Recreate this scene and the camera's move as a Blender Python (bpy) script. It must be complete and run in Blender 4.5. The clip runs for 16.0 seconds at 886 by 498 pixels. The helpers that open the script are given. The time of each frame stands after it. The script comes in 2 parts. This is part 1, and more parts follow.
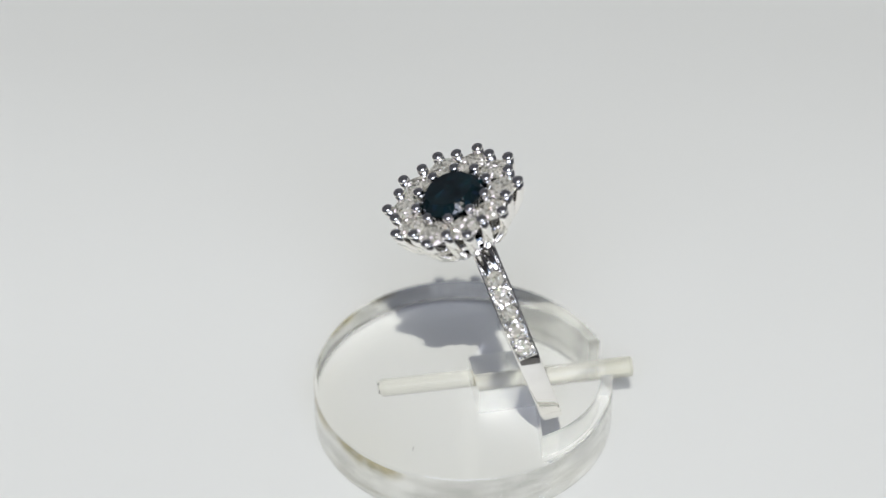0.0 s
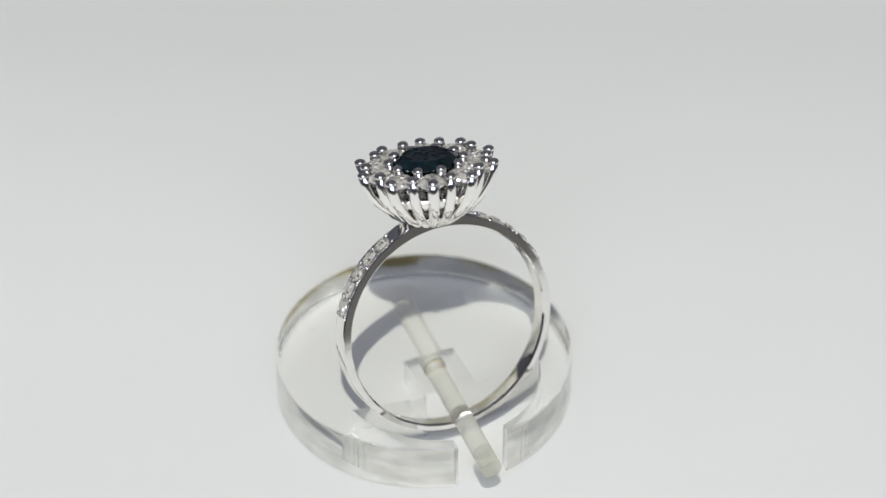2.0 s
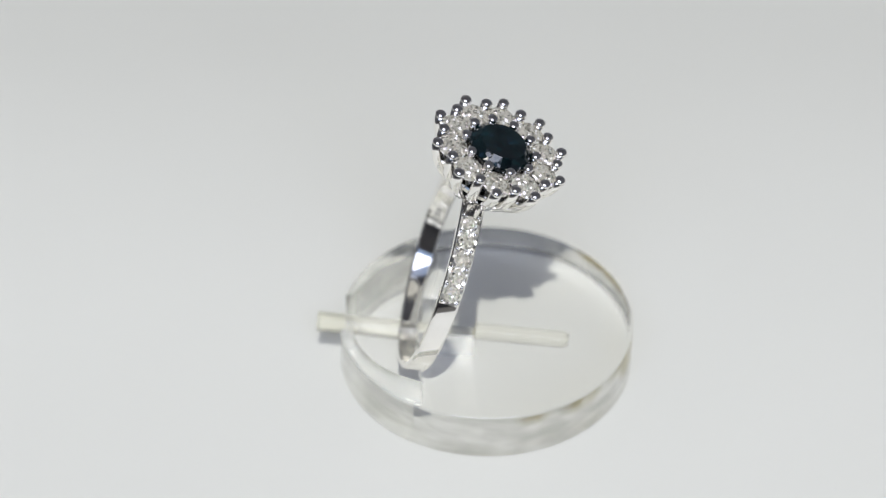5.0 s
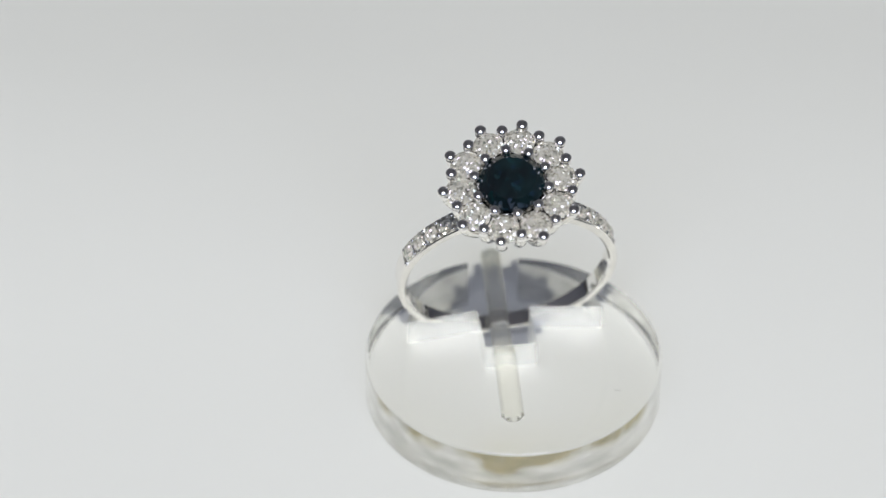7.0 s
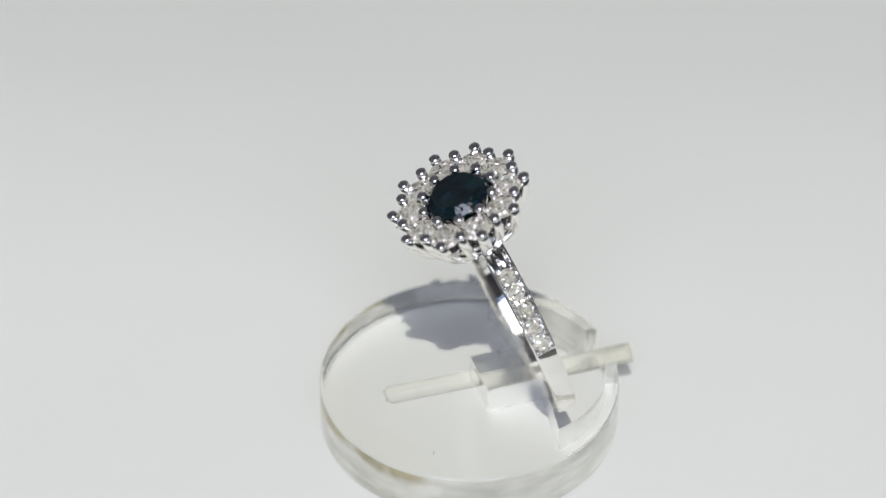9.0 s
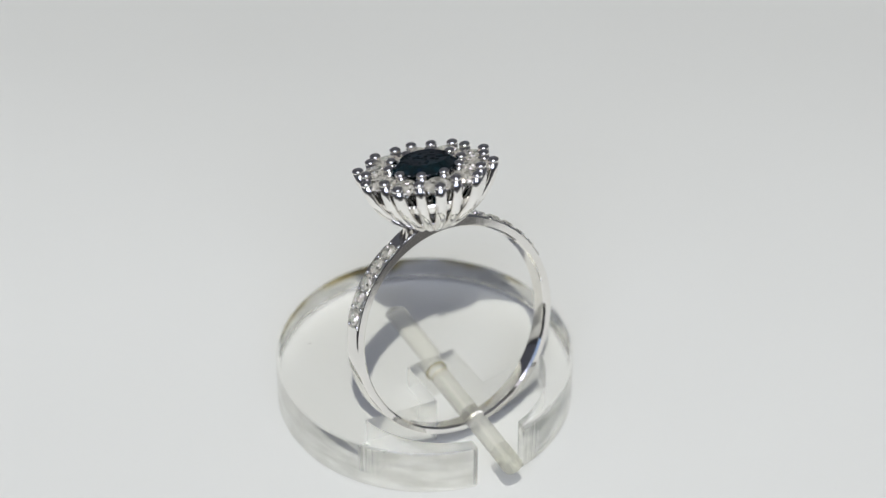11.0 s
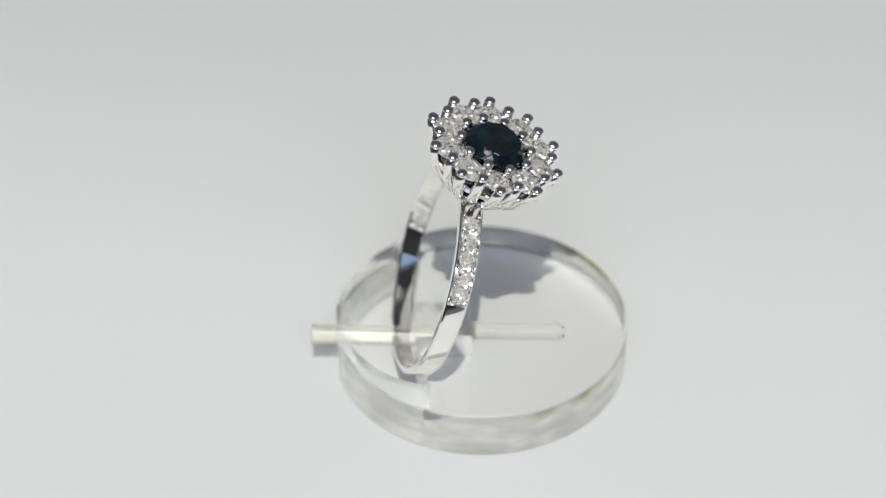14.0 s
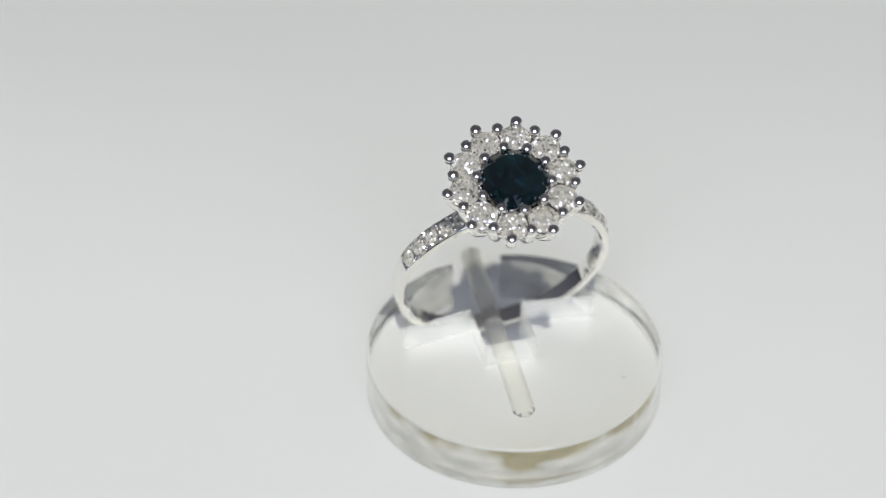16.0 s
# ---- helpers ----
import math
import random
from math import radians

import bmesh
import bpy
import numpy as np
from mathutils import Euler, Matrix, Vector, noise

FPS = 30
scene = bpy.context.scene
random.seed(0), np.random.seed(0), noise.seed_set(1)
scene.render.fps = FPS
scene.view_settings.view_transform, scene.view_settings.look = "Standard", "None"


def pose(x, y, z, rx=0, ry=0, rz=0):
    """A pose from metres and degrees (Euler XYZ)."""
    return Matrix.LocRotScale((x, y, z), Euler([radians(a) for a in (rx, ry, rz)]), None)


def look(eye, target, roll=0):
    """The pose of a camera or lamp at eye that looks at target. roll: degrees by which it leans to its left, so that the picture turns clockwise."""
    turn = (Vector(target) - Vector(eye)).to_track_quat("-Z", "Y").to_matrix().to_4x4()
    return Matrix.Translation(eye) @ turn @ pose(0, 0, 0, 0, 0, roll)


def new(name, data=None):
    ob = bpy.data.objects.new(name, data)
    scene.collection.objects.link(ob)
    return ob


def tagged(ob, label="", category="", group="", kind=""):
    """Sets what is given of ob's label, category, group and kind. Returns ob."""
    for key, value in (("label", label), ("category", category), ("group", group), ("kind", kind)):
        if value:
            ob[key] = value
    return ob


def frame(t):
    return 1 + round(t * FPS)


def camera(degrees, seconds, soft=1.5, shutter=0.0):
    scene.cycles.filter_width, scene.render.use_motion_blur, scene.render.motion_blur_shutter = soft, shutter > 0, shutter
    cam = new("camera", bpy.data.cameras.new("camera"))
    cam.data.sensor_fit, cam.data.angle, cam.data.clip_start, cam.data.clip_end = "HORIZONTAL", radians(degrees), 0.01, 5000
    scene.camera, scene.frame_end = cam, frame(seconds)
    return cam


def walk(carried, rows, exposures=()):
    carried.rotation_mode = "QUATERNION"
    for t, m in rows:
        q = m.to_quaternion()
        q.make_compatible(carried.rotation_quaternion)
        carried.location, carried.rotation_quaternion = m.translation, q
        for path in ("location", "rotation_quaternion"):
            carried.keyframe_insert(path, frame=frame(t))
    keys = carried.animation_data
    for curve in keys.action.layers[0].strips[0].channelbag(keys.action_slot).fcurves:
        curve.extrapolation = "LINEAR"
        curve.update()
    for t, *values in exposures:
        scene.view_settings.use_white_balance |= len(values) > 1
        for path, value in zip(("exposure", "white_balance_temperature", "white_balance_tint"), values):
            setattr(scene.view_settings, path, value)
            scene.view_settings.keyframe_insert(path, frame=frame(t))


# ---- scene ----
MM = 0.001
TURN = -39.173  # degrees a second: the stand turns once in 9.19 s

# camera: stands still, looks down on the turning stand
cam = camera(16.713, 16.0, soft=1.38)
EYE = (0.0, -0.19234, 0.174757)
VIEW = look(EYE, (-0.002463, 0.018355, 0.0), 0.26)
cam.data.dof.use_dof = True
cam.data.dof.focus_distance = 0.246
cam.data.dof.aperture_fstop = 22.0
walk(cam, [(0.0, VIEW), (16.0, VIEW)], [(0.0, 0.01), (4.0, 0.01), (8.0, -0.01), (13.0, -0.025), (16.0, -0.015)])

# daylight: sun and sky come through the window behind the camera
SUN_ELEVATION = radians(62.9)
world = bpy.data.worlds.new("daylight")
scene.world = world
world.use_nodes = True
wn = world.node_tree
sky = wn.nodes.new("ShaderNodeTexSky")
sky.sky_type = "NISHITA"
sky.sun_disc = False
sky.sun_elevation = SUN_ELEVATION
sky.sun_rotation = radians(180)
wn.nodes["Background"].inputs["Strength"].default_value = 0.1
wn.links.new(sky.outputs[0], wn.nodes["Background"].inputs["Color"])
sun_data = bpy.data.lights.new("sun", "SUN")
sun_data.energy = 2.04
sun_data.angle = radians(0.7)
sun_data.color = (0.99, 0.970, 0.875)
sun = new("sun", sun_data)
sun.matrix_world = look((0.0, -0.5, 0.5 * math.tan(SUN_ELEVATION)), (0, 0, 0))
pane_data = bpy.data.lights.new("window_light", "AREA")
pane_data.shape = "RECTANGLE"
pane_data.size, pane_data.size_y = 1.0, 1.1
pane_data.energy = 12.0
pane_data.color = (0.80, 0.835, 1.0)
pane_light = new("window_light", pane_data)
pane_light.matrix_world = look((0.0, -0.93, 1.08), (0.0, 0.0, 1.08))
scene.cycles.caustics_refractive = False


# ---- materials ----
def material(name):
    m = bpy.data.materials.new(name)
    m.use_nodes = True
    return m, m.node_tree, m.node_tree.nodes["Principled BSDF"]


def node(tree, kind, **values):
    n = tree.nodes.new(kind)
    for key, value in values.items():
        n.inputs[key].default_value = value
    return n


def noise_ramp(tree, scale, low, high, detail=4.0, lo=0.3, hi=0.7):
    """Noise in object space, mapped to two colours."""
    co = tree.nodes.new("ShaderNodeTexCoord")
    nz = node(tree, "ShaderNodeTexNoise", Scale=scale, Detail=detail)
    tree.links.new(co.outputs["Object"], nz.inputs["Vector"])
    ramp = tree.nodes.new("ShaderNodeValToRGB")
    ramp.color_ramp.elements[0].position, ramp.color_ramp.elements[1].position = lo, hi
    ramp.color_ramp.elements[0].color, ramp.color_ramp.elements[1].color = (*low, 1), (*high, 1)
    tree.links.new(nz.outputs["Fac"], ramp.inputs["Fac"])
    return ramp.outputs["Color"], nz.outputs["Fac"]


def bumped(tree, bsdf, scale, strength, distance):
    co = tree.nodes.new("ShaderNodeTexCoord")
    nz = node(tree, "ShaderNodeTexNoise", Scale=scale, Detail=5.0)
    tree.links.new(co.outputs["Object"], nz.inputs["Vector"])
    bump = node(tree, "ShaderNodeBump", Strength=strength, Distance=distance)
    tree.links.new(nz.outputs["Fac"], bump.inputs["Height"])
    tree.links.new(bump.outputs["Normal"], bsdf.inputs["Normal"])


def make_white_sheet():
    m, tree, b = material("white_sheet")
    colour, _ = noise_ramp(tree, 14.0, (0.760, 0.773, 0.752), (0.792, 0.806, 0.785), 3.0)
    tree.links.new(colour, b.inputs["Base Color"])
    b.inputs["Roughness"].default_value = 0.55
    bumped(tree, b, 900.0, 0.05, 0.0002)
    return m


def make_plaster(name, tone):
    m, tree, b = material(name)
    colour, _ = noise_ramp(tree, 3.0, tuple(0.9 * c for c in tone), tone)
    tree.links.new(colour, b.inputs["Base Color"])
    b.inputs["Roughness"].default_value = 0.9
    return m


def make_white_gold():
    m, tree, b = material("polished_white_gold")
    colour, _ = noise_ramp(tree, 700.0, (0.89, 0.87, 0.835), (0.955, 0.935, 0.90))
    tree.links.new(colour, b.inputs["Base Color"])
    b.inputs["Metallic"].default_value = 1.0
    b.inputs["Roughness"].default_value = 0.06
    bumped(tree, b, 1500.0, 0.06, 0.00004)
    return m


def make_acrylic(name, tint, rough=0.0, clear=0.0, solid=0.0, ior=1.46):
    m, tree, b = material(name)
    colour, _ = noise_ramp(tree, 120.0, tuple(0.985 * c for c in tint), tint)
    tree.links.new(colour, b.inputs["Base Color"])
    b.inputs["Transmission Weight"].default_value = 1.0 - solid
    b.inputs["IOR"].default_value = ior
    b.inputs["Roughness"].default_value = rough
    b.inputs["Specular IOR Level"].default_value = 0.5 - solid
    if clear:
        thin = node(tree, "ShaderNodeBsdfTransparent", Color=(*tint, 1))
        mix = node(tree, "ShaderNodeMixShader", Fac=clear)
        tree.links.new(b.outputs[0], mix.inputs[1])
        tree.links.new(thin.outputs[0], mix.inputs[2])
        tree.links.new(mix.outputs[0], tree.nodes["Material Output"].inputs["Surface"])
    return m


def make_rim():
    """The turned edge: fine upright tool marks and a faint yellow cast."""
    m = make_acrylic("turned_acrylic_edge", (0.99, 0.99, 0.97), 0.12)
    tree = m.node_tree
    b = tree.nodes["Principled BSDF"]
    co = tree.nodes.new("ShaderNodeTexCoord")
    bands = tree.nodes.new("ShaderNodeMapping")
    bands.inputs["Scale"].default_value = (1, 1, 5)
    tree.links.new(co.outputs["Object"], bands.inputs["Vector"])
    streak = node(tree, "ShaderNodeTexNoise", Scale=170.0, Detail=5.0)
    tree.links.new(bands.outputs[0], streak.inputs["Vector"])
    ramp = tree.nodes.new("ShaderNodeValToRGB")
    ramp.color_ramp.elements[0].position, ramp.color_ramp.elements[1].position = 0.30, 0.60
    ramp.color_ramp.elements[0].color, ramp.color_ramp.elements[1].color = (0.60, 0.60, 0.57, 1), (0.98, 0.98, 0.97, 1)
    tree.links.new(streak.outputs["Fac"], ramp.inputs["Fac"])
    cast = ramp.outputs["Color"]
    tree.links.new(cast, b.inputs["Base Color"])
    b.inputs["Transmission Weight"].default_value = 0.95
    stretch = tree.nodes.new("ShaderNodeMapping")
    stretch.inputs["Scale"].default_value = (1, 1, 0.06)
    tree.links.new(co.outputs["Object"], stretch.inputs["Vector"])
    marks = node(tree, "ShaderNodeTexNoise", Scale=2600.0, Detail=3.0)
    tree.links.new(stretch.outputs[0], marks.inputs["Vector"])
    bump = node(tree, "ShaderNodeBump", Strength=0.4, Distance=0.0001)
    tree.links.new(marks.outputs["Fac"], bump.inputs["Height"])
    tree.links.new(bump.outputs["Normal"], b.inputs["Normal"])
    return m


def make_glue_film():
    """Old clear glue that has run along the edge and turned olive in places."""
    m, tree, b = material("old_glue_film")
    tree.nodes.remove(b)
    co = tree.nodes.new("ShaderNodeTexCoord")
    tall = tree.nodes.new("ShaderNodeMapping")
    tall.inputs["Scale"].default_value = (1, 1, 1.8)
    tree.links.new(co.outputs["Object"], tall.inputs["Vector"])
    total = None
    for degrees, z, radius, weight in ((214, 4.2, 3.2, 1.9), (203, 4.3, 2.4, 1.2), (187, 4.2, 3.2, 2.2), (177, 4.2, 3.0, 2.4),
                                       (167, 2.9, 2.4, 2.4), (167, 4.2, 2.4, 2.0), (157, 4.3, 2.6, 1.4), (134, 4.2, 3.0, 1.8),
                                       (112, 4.2, 2.2, 1.6), (226, 4.2, 2.8, 1.6)):
        far = tree.nodes.new("ShaderNodeVectorMath")
        far.operation = "DISTANCE"
        far.inputs[1].default_value = (0.01258 * math.cos(radians(degrees)), 0.01258 * math.sin(radians(degrees)), 1.8 * z * MM)
        tree.links.new(tall.outputs[0], far.inputs[0])
        spot = tree.nodes.new("ShaderNodeMapRange")
        spot.interpolation_type = "SMOOTHSTEP"
        spot.inputs["From Min"].default_value = 0.15 * radius * MM
        spot.inputs["From Max"].default_value = radius * MM
        spot.inputs["To Min"].default_value = weight
        spot.inputs["To Max"].default_value = 0.0
        tree.links.new(far.outputs["Value"], spot.inputs["Value"])
        if total is None:
            total = spot.outputs[0]
        else:
            add = tree.nodes.new("ShaderNodeMath")
            tree.links.new(total, add.inputs[0])
            tree.links.new(spot.outputs[0], add.inputs[1])
            total = add.outputs[0]
    drip = tree.nodes.new("ShaderNodeMapping")
    drip.inputs["Scale"].default_value = (1, 1, 0.5)
    tree.links.new(co.outputs["Object"], drip.inputs["Vector"])
    fleck = node(tree, "ShaderNodeTexNoise", Scale=600.0, Detail=4.0)
    tree.links.new(drip.outputs[0], fleck.inputs["Vector"])
    thick = tree.nodes.new("ShaderNodeMapRange")
    thick.inputs["From Min"].default_value = 0.10
    thick.inputs["From Max"].default_value = 0.90
    tree.links.new(fleck.outputs["Fac"], thick.inputs["Value"])
    patchy = thick.outputs[0]
    amount = tree.nodes.new("ShaderNodeMath")
    amount.operation = "MULTIPLY"
    amount.use_clamp = True
    tree.links.new(total, amount.inputs[0])
    tree.links.new(patchy, amount.inputs[1])
    tint = tree.nodes.new("ShaderNodeMix")
    tint.data_type = "RGBA"
    tint.inputs[6].default_value = (1, 1, 1, 1)
    tint.inputs[7].default_value = (0.62, 0.55, 0.35, 1)
    tree.links.new(amount.outputs[0], tint.inputs[0])
    clear = tree.nodes.new("ShaderNodeBsdfTransparent")
    tree.links.new(tint.outputs[2], clear.inputs["Color"])
    tree.links.new(clear.outputs[0], tree.nodes["Material Output"].inputs["Surface"])
    return m


def make_edge_shade():
    """Streaky grey tint painted in for the shade that the round edge casts."""
    m, tree, b = material("painted_edge_shade")
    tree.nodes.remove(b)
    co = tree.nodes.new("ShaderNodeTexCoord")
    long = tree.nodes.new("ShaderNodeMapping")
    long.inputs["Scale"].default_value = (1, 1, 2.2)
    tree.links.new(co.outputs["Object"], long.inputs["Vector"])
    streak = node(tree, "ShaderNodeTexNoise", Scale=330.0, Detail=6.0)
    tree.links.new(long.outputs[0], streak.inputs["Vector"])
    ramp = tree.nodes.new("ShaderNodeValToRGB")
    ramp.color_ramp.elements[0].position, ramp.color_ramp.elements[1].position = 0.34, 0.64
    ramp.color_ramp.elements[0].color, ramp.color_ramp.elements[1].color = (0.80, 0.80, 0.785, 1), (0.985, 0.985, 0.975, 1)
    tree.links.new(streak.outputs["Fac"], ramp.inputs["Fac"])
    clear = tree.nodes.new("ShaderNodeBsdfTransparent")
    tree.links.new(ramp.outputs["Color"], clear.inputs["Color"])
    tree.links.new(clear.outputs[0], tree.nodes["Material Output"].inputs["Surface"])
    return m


def broken_normal(tree, scale, amount):
    """Small flat cells that each lean their own way, like cut facets seen through one another."""
    co = tree.nodes.new("ShaderNodeTexCoord")
    cells = node(tree, "ShaderNodeTexVoronoi", Scale=scale)
    tree.links.new(co.outputs["Object"], cells.inputs["Vector"])
    info = tree.nodes.new("ShaderNodeObjectInfo")
    shift = tree.nodes.new("ShaderNodeVectorMath")
    shift.operation = "MULTIPLY_ADD"
    shift.inputs[1].default_value = (1, 1, 1)
    tree.links.new(co.outputs["Object"], shift.inputs[0])
    spread = node(tree, "ShaderNodeMath")
    spread.operation = "MULTIPLY"
    spread.inputs[1].default_value = 0.05
    tree.links.new(info.outputs["Random"], spread.inputs[0])
    tree.links.new(spread.outputs[0], shift.inputs[2])
    tree.links.new(shift.outputs[0], cells.inputs["Vector"])
    lean = tree.nodes.new("ShaderNodeVectorMath")
    lean.operation = "MULTIPLY_ADD"
    lean.inputs[1].default_value = (amount, amount, amount)
    lean.inputs[2].default_value = (-amount / 2, -amount / 2, -amount / 2)
    tree.links.new(cells.outputs["Color"], lean.inputs[0])
    geo = tree.nodes.new("ShaderNodeNewGeometry")
    total = tree.nodes.new("ShaderNodeVectorMath")
    total.operation = "ADD"
    tree.links.new(geo.outputs["Normal"], total.inputs[0])
    tree.links.new(lean.outputs[0], total.inputs[1])
    unit = tree.nodes.new("ShaderNodeVectorMath")
    unit.operation = "NORMALIZE"
    tree.links.new(total.outputs[0], unit.inputs[0])
    return unit.outputs[0], cells.outputs["Color"]


def make_diamond():
    m, tree, b = material("diamond")
    normal, cell = broken_normal(tree, 5600.0, 1.7)
    b.inputs["Base Color"].default_value = (1.0, 0.97, 0.86, 1)
    b.inputs["Transmission Weight"].default_value = 0.10
    b.inputs["IOR"].default_value = 2.42
    b.inputs["Roughness"].default_value = 0.03
    tree.links.new(normal, b.inputs["Normal"])
    gloss = node(tree, "ShaderNodeBsdfGlossy", Roughness=0.07)
    tree.links.new(normal, gloss.inputs["Normal"])
    # coloured glints are painted: each cell tints its own reflection
    fire = node(tree, "ShaderNodeMix")
    fire.data_type = "RGBA"
    fire.inputs[0].default_value = 0.28
    fire.inputs[6].default_value = (1.0, 0.985, 0.93, 1)
    tree.links.new(cell, fire.inputs[7])
    tree.links.new(fire.outputs[2], gloss.inputs["Color"])
    mix = node(tree, "ShaderNodeMixShader", Fac=0.44)
    tree.links.new(b.outputs[0], mix.inputs[1])
    tree.links.new(gloss.outputs[0], mix.inputs[2])
    tree.links.new(mix.outputs[0], tree.nodes["Material Output"].inputs["Surface"])
    return m


def make_sapphire():
    """Near black navy and teal; a few small blue facet flashes are painted in."""
    m, tree, b = material("dark_teal_sapphire")
    normal, cell = broken_normal(tree, 2600.0, 0.14)
    body, _ = noise_ramp(tree, 620.0, (0.0015, 0.006, 0.009), (0.005, 0.021, 0.025), 2.0, 0.36, 0.70)
    pick = tree.nodes.new("ShaderNodeSeparateColor")
    tree.links.new(cell, pick.inputs[0])
    flash = tree.nodes.new("ShaderNodeMapRange")
    flash.inputs["From Min"].default_value = 0.84
    flash.inputs["From Max"].default_value = 1.0
    tree.links.new(pick.outputs[0], flash.inputs["Value"])
    hue = tree.nodes.new("ShaderNodeMix")
    hue.data_type = "RGBA"
    hue.inputs[6].default_value = (0.007, 0.045, 0.046, 1)
    hue.inputs[7].default_value = (0.008, 0.024, 0.062, 1)
    tree.links.new(pick.outputs[1], hue.inputs[0])
    mix = tree.nodes.new("ShaderNodeMix")
    mix.data_type = "RGBA"
    tree.links.new(flash.outputs[0], mix.inputs[0])
    tree.links.new(body, mix.inputs[6])
    tree.links.new(hue.outputs[2], mix.inputs[7])
    tree.links.new(mix.outputs[2], b.inputs["Base Color"])
    b.inputs["Transmission Weight"].default_value = 0.4
    b.inputs["IOR"].default_value = 1.77
    b.inputs["Roughness"].default_value = 0.06
    tree.links.new(normal, b.inputs["Normal"])
    return m


def make_pave_bed():
    """Bright-cut metal between the small stones: many tiny faces that lean every way."""
    m, tree, b = material("bright_cut_white_gold")
    normal, _ = broken_normal(tree, 4300.0, 1.5)
    b.inputs["Base Color"].default_value = (0.95, 0.93, 0.87, 1)
    b.inputs["Metallic"].default_value = 1.0
    b.inputs["Roughness"].default_value = 0.28
    tree.links.new(normal, b.inputs["Normal"])
    return m


SHEET = make_white_sheet()
TABLE = make_plaster("dark_table", (0.10, 0.098, 0.095))
WALL = make_plaster("dim_wall_paint", (0.50, 0.49, 0.49))
GOLD = make_white_gold()
ACRYLIC = make_acrylic("clear_acrylic", (1.0, 1.0, 1.0))
CONTACT = make_acrylic("acrylic_in_contact", (1.0, 1.0, 1.0), 0.0, 0.9)
RIM = make_rim()
GLUE_FILM = make_glue_film()
EDGE_SHADE = make_edge_shade()
FROSTED = make_acrylic("sawn_acrylic", (0.985, 0.985, 0.965), 0.16, 0.25, 0.05)
ACRYLIC_ROD = make_acrylic("yellowed_acrylic", (0.96, 0.955, 0.90), 0.2, 0.3, 0.1)
ACRYLIC_GLUED = make_acrylic("glued_acrylic", (0.985, 0.98, 0.93), 0.03, 0.12, 0.04, 1.30)
ACRYLIC_END = make_acrylic("sawn_yellowed_acrylic", (0.97, 0.965, 0.89), 0.22, 0.5, 0.25)
STAIN = make_acrylic("amber_glue", (0.88, 0.82, 0.55), 0.2, 0.5)
DIAMOND = make_diamond()
SAPPHIRE = make_sapphire()
PAVE_BED = make_pave_bed()
SCRATCH = make_plaster("scratched_acrylic", (0.5, 0.5, 0.49))
ENGRAVED = make_plaster("dull_engraving", (0.45, 0.45, 0.43))


# ---- mesh helpers ----
def mesh_of(name, bm, mat, smooth=False):
    bmesh.ops.recalc_face_normals(bm, faces=bm.faces)
    me = bpy.data.meshes.new(name)
    bm.to_mesh(me)
    bm.free()
    me.materials.append(mat)
    if smooth:
        me.polygons.foreach_set("use_smooth", [True] * len(me.polygons))
    return me


def part(name, bm, mat, parent, label="", smooth=False):
    ob = new(name, bm if isinstance(bm, bpy.types.Mesh) else mesh_of(name, bm, mat, smooth))
    ob.parent = parent
    return tagged(ob, label)


def structure(name, lo, hi, mat, label):
    bm = bmesh.new()
    bmesh.ops.create_cube(bm, size=1.0)
    for v in bm.verts:
        v.co = [(a + b) / 2 + c * (b - a) for a, b, c in zip(lo, hi, v.co)]
    ob = new(name, mesh_of(name, bm, mat))
    return tagged(ob, label, name.split("_")[0], kind="structure")


def lathe(bm, profile, steps, centre=(0, 0, 0), closed=False):
    """Turns (radius, height) points about z."""
    rings = []
    for r, z in profile:
        if r < 1e-9:
            rings.append([bm.verts.new((centre[0], centre[1], centre[2] + z))])
        else:
            rings.append([bm.verts.new((centre[0] + r * math.cos(2 * math.pi * k / steps),
                                        centre[1] + r * math.sin(2 * math.pi * k / steps),
                                        centre[2] + z)) for k in range(steps)])
    pairs = list(zip(rings, rings[1:])) + ([(rings[-1], rings[0])] if closed else [])
    for a, b in pairs:
        for k in range(steps):
            q = [a[k % len(a)], a[(k + 1) % len(a)], b[(k + 1) % len(b)], b[k % len(b)]]
            q = [v for i, v in enumerate(q) if v not in q[:i]]
            if len(q) > 2:
                bm.faces.new(q)


def tube(bm, points, radii, steps=8, flat=1.0, side=Vector((0, 1, 0)), caps=(True, True)):
    """A rod along the points, capped; flat squeezes it across its side direction."""
    points = [Vector(p) for p in points]
    rings = []
    for i, p in enumerate(points):
        way = (points[min(i + 1, len(points) - 1)] - points[max(i - 1, 0)]).normalized()
        s = (side - way * side.dot(way)).normalized()
        o = way.cross(s)
        rings.append([bm.verts.new(p + radii[i] * (math.cos(2 * math.pi * k / steps) * s
                                                   + flat * math.sin(2 * math.pi * k / steps) * o))
                      for k in range(steps)])
    for a, b in zip(rings, rings[1:]):
        for k in range(steps):
            bm.faces.new((a[k], a[(k + 1) % steps], b[(k + 1) % steps], b[k]))
    if caps[0]:
        bm.faces.new(rings[0][::-1])
    if caps[1]:
        bm.faces.new(rings[-1])


def ball(bm, centre, r, squash=1.0, axis=Vector((0, 0, 1))):
    turn = Vector((0, 0, 1)).rotation_difference(axis).to_matrix().to_4x4()
    m = Matrix.Translation(centre) @ turn @ Matrix.Diagonal((1, 1, squash, 1))
    bmesh.ops.create_uvsphere(bm, u_segments=16, v_segments=10, radius=r, matrix=m)


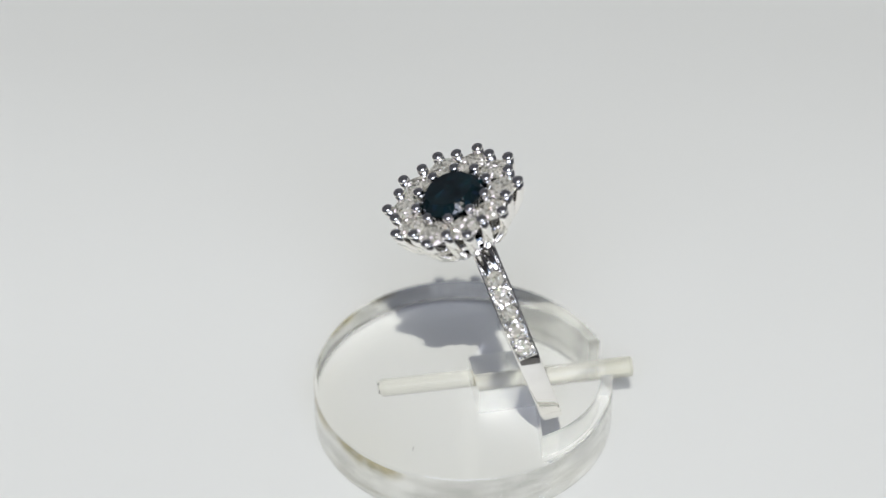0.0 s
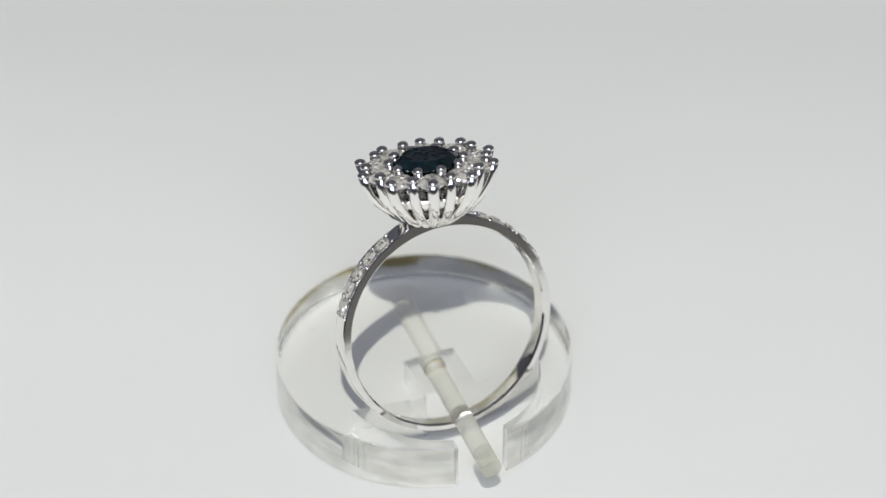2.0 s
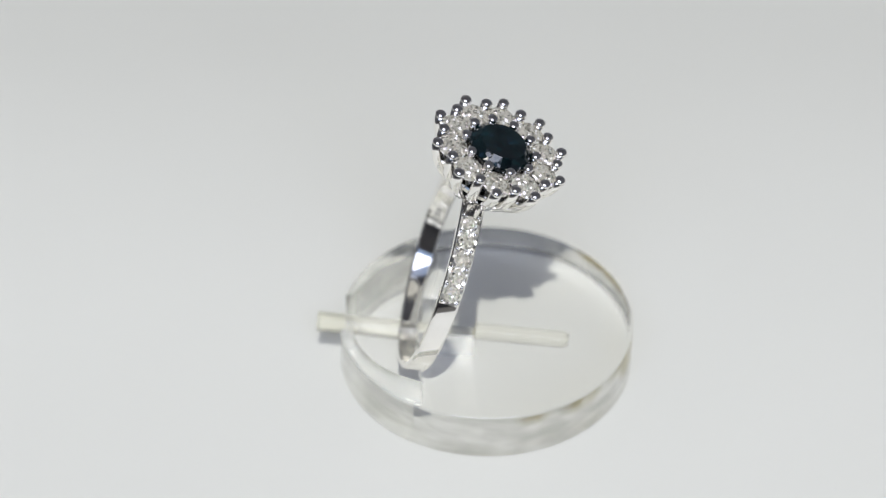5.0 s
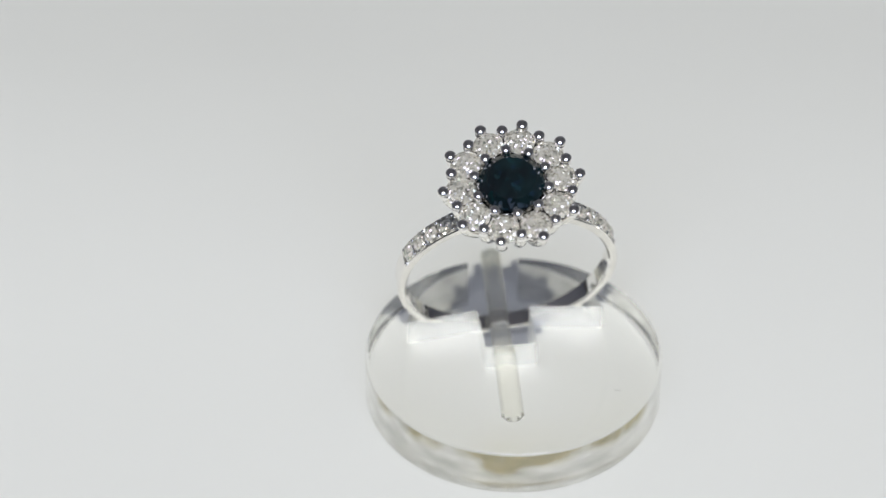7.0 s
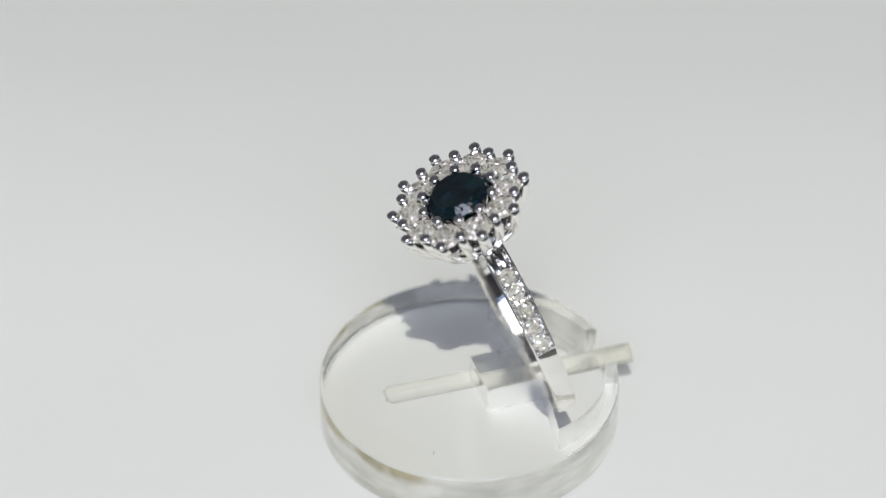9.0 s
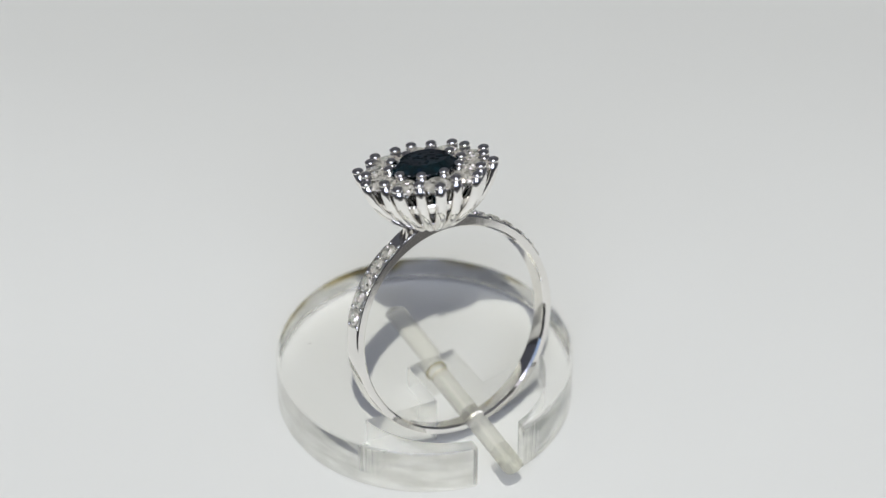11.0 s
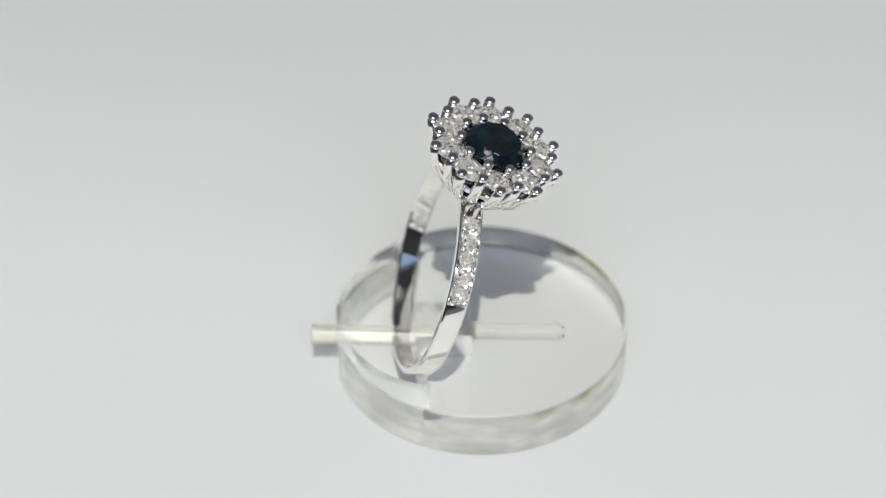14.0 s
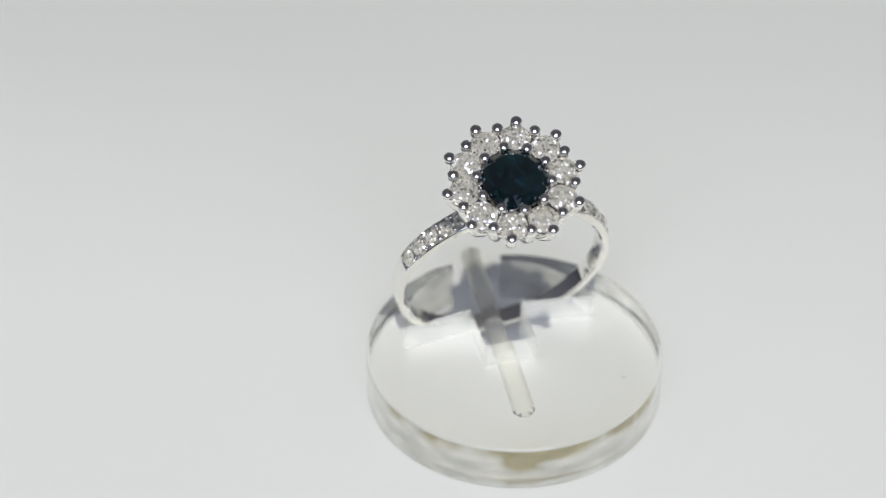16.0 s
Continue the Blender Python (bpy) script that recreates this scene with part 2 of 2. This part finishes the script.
def cut_stone(r, table, crown, pavilion, n=8):
    """A brilliant cut: the hull of table, star, girdle, pavilion and culet points."""
    bm = bmesh.new()

    def ring(radius, z, count, shift):
        for k in range(count):
            an = 2 * math.pi * (k + shift) / count
            bm.verts.new((radius * math.cos(an), radius * math.sin(an), z))

    ring(table * r, crown, n, 0.0)
    ring(r * (0.45 + 0.52 * table), crown * 0.62, n, 0.5)
    ring(r, 0.02 * r, 2 * n, 0.0)
    ring(r, -0.03 * r, 2 * n, 0.0)
    ring(r * 0.52, -pavilion * 0.56, n, 0.5)
    bm.verts.new((0, 0, -pavilion))
    bmesh.ops.convex_hull(bm, input=bm.verts)
    return bm


# ---- the place: white surface in a dim room with one window ----
structure("ground", (-1.5, -0.9, -0.11), (1.5, 1.6, -0.06), TABLE, "dark plain table surface under the white sheet")


def white_sheet():
    """White display board on the table, level under the stand, that bends gently down behind it."""
    bm = bmesh.new()
    rows = []
    for k in range(78):
        y = -0.065 + 0.005 * k
        # bend added to turn the far sheet from the sun and darken it
        d = max(0.0, y - 0.008)
        z = -1.8 * d * d if d < 0.05 else -0.0045 - 0.18 * (d - 0.05)
        rows.append([bm.verts.new((x, y, h)) for x, h in ((-0.057, -0.06), (-0.057, z), (0.26, z), (0.26, -0.06))])
    for p, q in zip(rows, rows[1:]):
        for j in range(4):
            bm.faces.new((p[j], p[(j + 1) % 4], q[(j + 1) % 4], q[j]))
    bm.faces.new(rows[0])
    bm.faces.new(rows[-1])
    bmesh.ops.recalc_face_normals(bm, faces=bm.faces)
    me = mesh_of("backdrop", bm, SHEET, True)
    me.set_sharp_from_angle(angle=radians(30))
    tagged(new("backdrop", me), "plain matt white sheet in hard sunlight", "backdrop", kind="structure")


white_sheet()
structure("wall_north", (-1.5, 1.6, -0.11), (1.5, 1.7, 2.6), WALL, "dim grey plain room wall")
structure("wall_east", (1.5, -1.0, -0.11), (1.6, 1.7, 2.6), WALL, "dim grey plain room wall")
structure("wall_west", (-1.6, -1.0, -0.11), (-1.5, 1.7, 2.6), WALL, "dim grey plain room wall")
structure("ceiling", (-1.6, -1.0, 2.6), (1.6, 1.7, 2.7), WALL, "dim grey plain ceiling")


def window_wall():
    """The wall behind the camera with its window opening."""
    bm = bmesh.new()
    for lo, hi in (((-1.5, -1.0, -0.11), (1.5, -0.9, 0.42)), ((-1.5, -1.0, 2.26), (1.5, -0.9, 2.6)),
                   ((-1.5, -1.0, 0.42), (-0.75, -0.9, 2.26)), ((0.75, -1.0, 0.42), (1.5, -0.9, 2.26))):
        made = bmesh.ops.create_cube(bm, size=1.0)["verts"]
        for v in made:
            v.co = [(a + b) / 2 + c * (b - a) for a, b, c in zip(lo, hi, v.co)]
    tagged(new("wall_south", mesh_of("wall_south", bm, WALL)),
           "dim grey room wall with an open window hole", "wall", kind="structure")


window_wall()

# ---- acrylic ring stand ----
STAND_AT, STAND_TURN = (-0.44, -3.83), 12.4
DISC_R, DISC_H = 12.58, 4.56


def disc_outline():
    """Round disc with a notch to the rim that opens into a round bore, cut off by two slanted walls."""
    y0, y1 = -2.2, 2.3
    a0 = math.asin(y1 / DISC_R)
    a1 = 2 * math.pi + math.asin(y0 / DISC_R)
    steps = 150
    pts = [(DISC_R * math.cos(a0 + (a1 - a0) * k / steps), DISC_R * math.sin(a0 + (a1 - a0) * k / steps))
           for k in range(steps + 1)]
    bore_x, bore_r = 3.0, 8.7

    def bore(y_from, y_to, sign):
        b0, b1 = math.asin(y_from / bore_r), sign * math.acos((4.85 - bore_x) / bore_r)
        span = (b0, b1) if y_to else (b1, b0)
        return [(bore_x + bore_r * math.cos(span[0] + (span[1] - span[0]) * k / 24),
                 bore_r * math.sin(span[0] + (span[1] - span[0]) * k / 24)) for k in range(25)]

    pts += bore(y0, True, -1) + [(5.75, y0), (0.9, y0), (0.9, y1), (5.75, y1)] + bore(y1, False, 1)
    return pts


def acrylic_stand():
    stand = tagged(new("ring_stand"), "round clear acrylic ring stand with a notched disc and rod", "ring stand")
    base = Matrix.Translation((STAND_AT[0] * MM, STAND_AT[1] * MM, 0)) @ pose(0, 0, 0, 0, 0, STAND_TURN)
    # disc
    bm = bmesh.new()
    low = 0.02
    face = bm.faces.new([bm.verts.new((x * MM, y * MM, low * MM)) for x, y in disc_outline()])
    top = bmesh.ops.extrude_face_region(bm, geom=[face])
    for v in (g for g in top["geom"] if isinstance(g, bmesh.types.BMVert)):
        v.co.z = DISC_H * MM
    level = [e for e in bm.edges if abs(e.verts[0].co.z - e.verts[1].co.z) < 1e-9]
    crown = [e for e in level if e.verts[0].co.z > MM and min(v.co.xy.length for v in e.verts) > 12.5 * MM]
    bmesh.ops.bevel(bm, geom=crown, offset=0.26 * MM, segments=3, affect="EDGES", profile=0.5)
    foot = [e for e in bm.edges if max(v.co.z for v in e.verts) < 0.1 * MM
            and min(v.co.xy.length for v in e.verts) > 12.5 * MM]
    bmesh.ops.bevel(bm, geom=foot, offset=0.34 * MM, segments=2, affect="EDGES", profile=0.5)
    bmesh.ops.recalc_face_normals(bm, faces=bm.faces)
    a, b = Vector(ROD_A) * MM, Vector(ROD_B) * MM
    way = (b - a).normalized()
    for f in bm.faces:
        mid = f.calc_center_median()
        f.material_index = 0 if abs(f.normal.z) > 0.5 else (1 if mid.xy.length > 12.3 * MM else 2)
        if f.normal.z < -0.95:
            f.material_index = 3
    me = bpy.data.meshes.new("disc")
    bm.to_mesh(me)
    bm.free()
    me.materials.append(ACRYLIC)
    me.materials.append(RIM)
    me.materials.append(FROSTED)
    me.materials.append(CONTACT)
    disc = part("disc", me, ACRYLIC, stand, "thick clear acrylic disc with polished edge")
    disc.matrix_basis = base
    disc.visible_shadow = False
    # added grey film just inside the round edge, in place of its shade
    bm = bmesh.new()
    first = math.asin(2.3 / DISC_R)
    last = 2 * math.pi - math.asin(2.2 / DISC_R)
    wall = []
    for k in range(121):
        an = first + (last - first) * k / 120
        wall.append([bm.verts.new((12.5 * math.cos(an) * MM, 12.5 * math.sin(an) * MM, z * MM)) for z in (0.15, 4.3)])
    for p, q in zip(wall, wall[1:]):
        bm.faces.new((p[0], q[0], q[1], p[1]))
    shade_film = part("edge_shade", bm, EDGE_SHADE, stand, "added grey film that stands in for shade at the edge", smooth=True)
    shade_film.matrix_basis = base
    # old glue just inside the edge
    bm = bmesh.new()
    film = []
    for k in range(61):
        an = radians(92 + 2.5 * k)
        film.append([bm.verts.new((12.44 * math.cos(an) * MM, 12.44 * math.sin(an) * MM, z * MM)) for z in (0.5, 2.4, 4.2)])
    for p, q in zip(film, film[1:]):
        for j in range(2):
            bm.faces.new((p[j], q[j], q[j + 1], p[j + 1]))
    glue_film = part("glue_film", bm, GLUE_FILM, stand, "streaky olive film of old glue", smooth=True)
    glue_film.matrix_basis = base
    # rod, and its end that stands out over the edge
    out = a + way * 2.3 * MM
    entry = a + way * ((a.x - 0.93 * MM) / -way.x)
    bm = bmesh.new()
    tube(bm, [out, entry], [0.86 * MM, 0.86 * MM], 32, caps=(False, True))
    rod = part("rod", bm, ACRYLIC_ROD, stand, "slim round slightly yellowed acrylic rod", smooth=True)
    rod.data.set_sharp_from_angle(angle=radians(30))
    rod.matrix_basis = base
    rod.visible_shadow = False
    bm = bmesh.new()
    tube(bm, [entry - way * -0.06 * MM, b + way * 0.25 * MM, b + way * 0.68 * MM], [0.96 * MM, 0.96 * MM, 0.64 * MM], 32)
    glued = part("glued_rod", bm, ACRYLIC_GLUED, stand, "cream end of the rod glued into the disc", smooth=True)
    glued.data.set_sharp_from_angle(angle=radians(30))
    glued.matrix_basis = base
    glued.visible_shadow = False
    bm = bmesh.new()
    tube(bm, [a, a + way * 0.06 * MM, out], [0.80 * MM, 0.86 * MM, 0.86 * MM], 32, caps=(True, False))
    rod_end = part("rod_end", bm, ACRYLIC_END, stand, "sawn end of the acrylic rod", smooth=True)
    rod_end.data.set_sharp_from_angle(angle=radians(30))
    rod_end.matrix_basis = base
    # glue at the rod's hole and a scratch on the top
    bm = bmesh.new()
    lathe(bm, [((0.90 + 0.07 * math.cos(t)) * MM, 0.07 * math.sin(t) * MM)
               for t in (2 * math.pi * k / 6 for k in range(6))], 24, closed=True)
    glue = part("glue_ring", bm, STAIN, stand, "amber glue around the rod", smooth=True)
    glue.matrix_basis = base @ Matrix.Translation(a + way * ((a.x - 0.98 * MM) / -way.x)) @ pose(0, 0, 0, 0, 90, -3)
    bm = bmesh.new()
    tube(bm, [(0.80 * MM, y * MM, (DISC_H - 0.05) * MM) for y in (-2.1, -0.8, 0.7, 2.2)],
         [0.07 * MM, 0.12 * MM, 0.13 * MM, 0.06 * MM], 8)
    bead_line = part("glue_line", bm, STAIN, stand, "thin yellow line of glue along the notch", smooth=True)
    bead_line.matrix_basis = base
    bm = bmesh.new()
    tube(bm, [(-0.3 * MM, 0, 0), (0.05 * MM, 0.03 * MM, 0), (0.28 * MM, -0.04 * MM, 0)],
         [0.02 * MM, 0.045 * MM, 0.02 * MM], 6, 0.4)
    scratch = part("scratch", bm, SCRATCH, stand, "small grey scratch")
    scratch.matrix_basis = base @ pose(-5.85 * MM, -7.9 * MM, (DISC_H + 0.01) * MM, 0, 0, 70)
    return stand


ROD_A, ROD_B = (14.6, -0.1, 3.2), (-6.45, 1.0, 2.6)
stand = acrylic_stand()

# ---- the ring ----
RING_C = Vector((3.42, -2.81, 10.66)) * MM
RING_M = Vector((math.cos(radians(18)) * math.cos(radians(14.7)), math.cos(radians(18)) * math.sin(radians(14.7)),
                 math.sin(radians(18))))
RING_A = Vector((-math.sin(radians(14.7)), math.cos(radians(14.7)), 0))
RING_U = RING_M.cross(RING_A)
RING_BASE = Matrix((( RING_A.x, RING_M.x, RING_U.x, RING_C.x), (RING_A.y, RING_M.y, RING_U.y, RING_C.y),
                    (RING_A.z, RING_M.z, RING_U.z, RING_C.z), (0, 0, 0, 1)))
HEAD_C = Vector((-1.47, -3.41, 23.59)) * MM
HEAD_N = Vector((-0.344, -0.02, 0.939)).normalized()
HEAD_X = Vector((0.058, -0.998, 0.0)).normalized()
HEAD_Y = HEAD_N.cross(HEAD_X)
HEAD_BASE = Matrix(((HEAD_X.x, HEAD_Y.x, HEAD_N.x, HEAD_C.x), (HEAD_X.y, HEAD_Y.y, HEAD_N.y, HEAD_C.y),
                    (HEAD_X.z, HEAD_Y.z, HEAD_N.z, HEAD_C.z), (0, 0, 0, 1)))
PHASE = radians(10.28)
R_OUT, R_IN = 9.42, 8.62


def shank_width(an):
    """Half width of the band, an from the top in radians."""
    return 0.80 + 0.17 * (0.5 + 0.5 * math.cos(an))


def gem_ring():
    ring = tagged(new("gemstone_ring"),
                  "white gold cluster ring with dark teal sapphire and diamonds", "ring")
    # shank: x across, y along the finger, z up to the head
    bm = bmesh.new()
    steps = 160
    loops = []
    for k in range(steps):
        an = 2 * math.pi * k / steps
        w = shank_width(an)
        side = min(an, 2 * math.pi - an)
        ro = R_OUT + 0.42 * math.exp(-(side / radians(17)) ** 2)
        ri = R_IN + 0.22 * (0.5 - 0.5 * math.cos(an)) ** 3
        prof = [(ri, -w + 0.16), (ri + 0.14, -w), (ro - 0.10, -w), (ro - 0.02, -w + 0.10),
                (ro, -w + 0.2), (ro, w - 0.2), (ro - 0.02, w - 0.10), (ro - 0.10, w), (ri + 0.14, w),
                (ri, w - 0.16), (ri - 0.02, 0.0)]
        loops.append([bm.verts.new((r * math.sin(an) * MM, y * MM, r * math.cos(an) * MM)) for r, y in prof])
    n = len(loops[0])
    for k in range(steps):
        p, q = loops[k], loops[(k + 1) % steps]
        for j in range(n):
            bm.faces.new((p[j], q[j], q[(j + 1) % n], p[(j + 1) % n]))
    shank = part("shank", bm, GOLD, ring, "polished white gold band", smooth=True)
    shank.matrix_basis = RING_BASE
    shank.data.set_sharp_from_angle(angle=radians(35))
    # stones and beads along both shoulders
    stone = mesh_of("pave_diamond", cut_stone(0.79 * MM, 0.5, 0.30 * MM, 0.30 * MM), DIAMOND)
    bm = bmesh.new()
    bmesh.ops.create_uvsphere(bm, u_segments=10, v_segments=6, radius=0.15 * MM)
    bead = mesh_of("bead", bm, GOLD, True)
    for side in (-1, 1):
        bm = bmesh.new()
        strips = []
        for i in range(29):
            an = side * radians(21.5 + 1.75 * i)
            w = shank_width(an) - 0.07
            strips.append([bm.verts.new((r * math.sin(an) * MM, y * MM, r * math.cos(an) * MM))
                           for r, y in ((R_OUT - 0.05, -w), (R_OUT + 0.05, -w + 0.05), (R_OUT + 0.05, w - 0.05), (R_OUT - 0.05, w))])
        for p, q in zip(strips, strips[1:]):
            for j in range(4):
                bm.faces.new((p[j], q[j], q[(j + 1) % 4], p[(j + 1) % 4]))
        bm.faces.new(strips[0])
        bm.faces.new(strips[-1])
        part("pave_bed", bm, PAVE_BED, shank, "bright-cut bed of the shoulder stones")
        for i in range(5):
            an = side * radians(28.0 + 9.2 * i)
            m = pose(0, 0, 0, 0, math.degrees(an), 0) @ Matrix.Translation((0, 0, (R_OUT - 0.05) * MM))
            part("pave_diamond", stone, DIAMOND, shank).matrix_basis = m @ pose(0, 0, 0, 0, 0, 17 * i)
        for i in range(6):
            an = side * radians(23.4 + 9.2 * i)
            for y in (-0.62, 0.62):
                m = pose(0, 0, 0, 0, math.degrees(an), 0) @ Matrix.Translation((0, y * MM, (R_OUT - 0.02) * MM))
                part("bead", bead, GOLD, shank).matrix_basis = m @ Matrix.Diagonal((1.5, 1.2, 1.2, 1))
    # hallmark inside the band
    for i in range(4):
        bm = bmesh.new()
        bmesh.ops.create_cube(bm, size=1.0, matrix=Matrix.Diagonal((0.18 * MM, 0.5 * MM, 0.02 * MM, 1)))
        m = pose(0, 0, 0, 0, -(98 + 3.2 * i), 0) @ Matrix.Translation((0, 0, (R_IN - 0.02) * MM))
        part("hallmark_bar", bm, ENGRAVED, shank).matrix_basis = m

    # head: openwork basket, z up through the stones
    bm = bmesh.new()
    lathe(bm, [(0.0, -5.5 * MM), (0.8 * MM, -5.5 * MM), (0.95 * MM, -5.15 * MM), (1.5 * MM, -4.9 * MM),
               (2.2 * MM, -4.5 * MM), (2.8 * MM, -4.05 * MM), (2.95 * MM, -3.85 * MM), (2.75 * MM, -3.82 * MM),
               (2.1 * MM, -4.3 * MM), (1.4 * MM, -4.6 * MM), (0.0, -4.7 * MM)], 60)
    basket = part("setting", bm, GOLD, ring, "openwork white gold basket of curved claws", smooth=True)
    basket.matrix_basis = HEAD_BASE
    # gallery rings that carry the stones
    for r, z, thick in ((2.55, -1.3, 0.26), (3.6, -2.55, 0.2)):
        bm = bmesh.new()
        lathe(bm, [((r + thick * math.cos(t)) * MM, (z + thick * math.sin(t)) * MM)
                   for t in (2 * math.pi * k / 8 for k in range(8))], 60, closed=True)
        part("gallery_ring", bm, GOLD, basket, smooth=True)

    bm = bmesh.new()
    lathe(bm, [(r * MM, z * MM) for r, z in ((4.3, -1.75), (4.38, -1.9), (4.1, -2.45), (3.9, -2.5), (3.9, -2.3), (4.18, -1.8))],
          60, closed=True)
    part("gallery_band", bm, GOLD, basket, smooth=True).data.set_sharp_from_angle(angle=radians(35))

    def claw(points, radii, r_ball, flat):
        bm = bmesh.new()
        tube(bm, [(x * MM, 0, z * MM) for x, z in points], [r * MM for r in radii], 10, flat)
        x, z = points[-1]
        ball(bm, (x * MM, 0, z * MM), r_ball * MM, 0.66)
        return mesh_of("claw", bm, GOLD, True)

    far = claw([(1.2, -4.95), (2.15, -4.45), (3.25, -3.65), (4.3, -2.6), (5.03, -1.5), (5.39, -0.7), (5.57, 0.12)],
               [0.24, 0.36, 0.46, 0.49, 0.49, 0.49, 0.48], 0.49, 0.95)
    near = claw([(1.2, -4.95), (2.1, -4.45), (3.15, -3.65), (4.03, -2.6), (4.6, -1.5), (4.85, -0.7), (4.93, 0.28)],
                [0.24, 0.34, 0.44, 0.47, 0.48, 0.48, 0.47], 0.48, 0.95)
    inner = claw([(2.45, -2.6), (2.75, -1.4), (2.95, -0.4), (3.03, 0.40)], [0.28, 0.32, 0.38, 0.42], 0.46, 0.95)
    small = mesh_of("halo_diamond", cut_stone(1.27 * MM, 0.56, 0.42 * MM, 0.95 * MM), DIAMOND)
    for k in range(10):
        an = PHASE + k * math.pi / 5
        spin = pose(0, 0, 0, 0, 0, math.degrees(an))
        part("claw", far, GOLD, basket).matrix_basis = spin
        half = pose(0, 0, 0, 0, 0, math.degrees(an) + 18)
        part("claw", near, GOLD, basket).matrix_basis = half
        part("inner_claw", inner, GOLD, basket).matrix_basis = half
        d = part("halo_diamond", small, DIAMOND, basket)
        d.matrix_basis = spin @ pose(4.18 * MM, 0, -0.2 * MM, random.uniform(-3, 3), 5 + random.uniform(-3, 3),
                                     random.uniform(0, 45))
    centre = part("sapphire", cut_stone(2.66 * MM, 0.75, 0.66 * MM, 3.1 * MM, 16), SAPPHIRE, basket,
                  "dark teal blue round faceted sapphire")
    centre.matrix_basis = pose(0, 0, 0.20 * MM, 0, 0, 11)
    return ring


ring = gem_ring()


# ---- what turns ----
def motions():
    rows = [(0.5 * k, pose(0, 0, 0, 0, 0, TURN * 0.5 * k)) for k in range(33)]
    walk(stand, rows)
    walk(ring, rows)


motions()
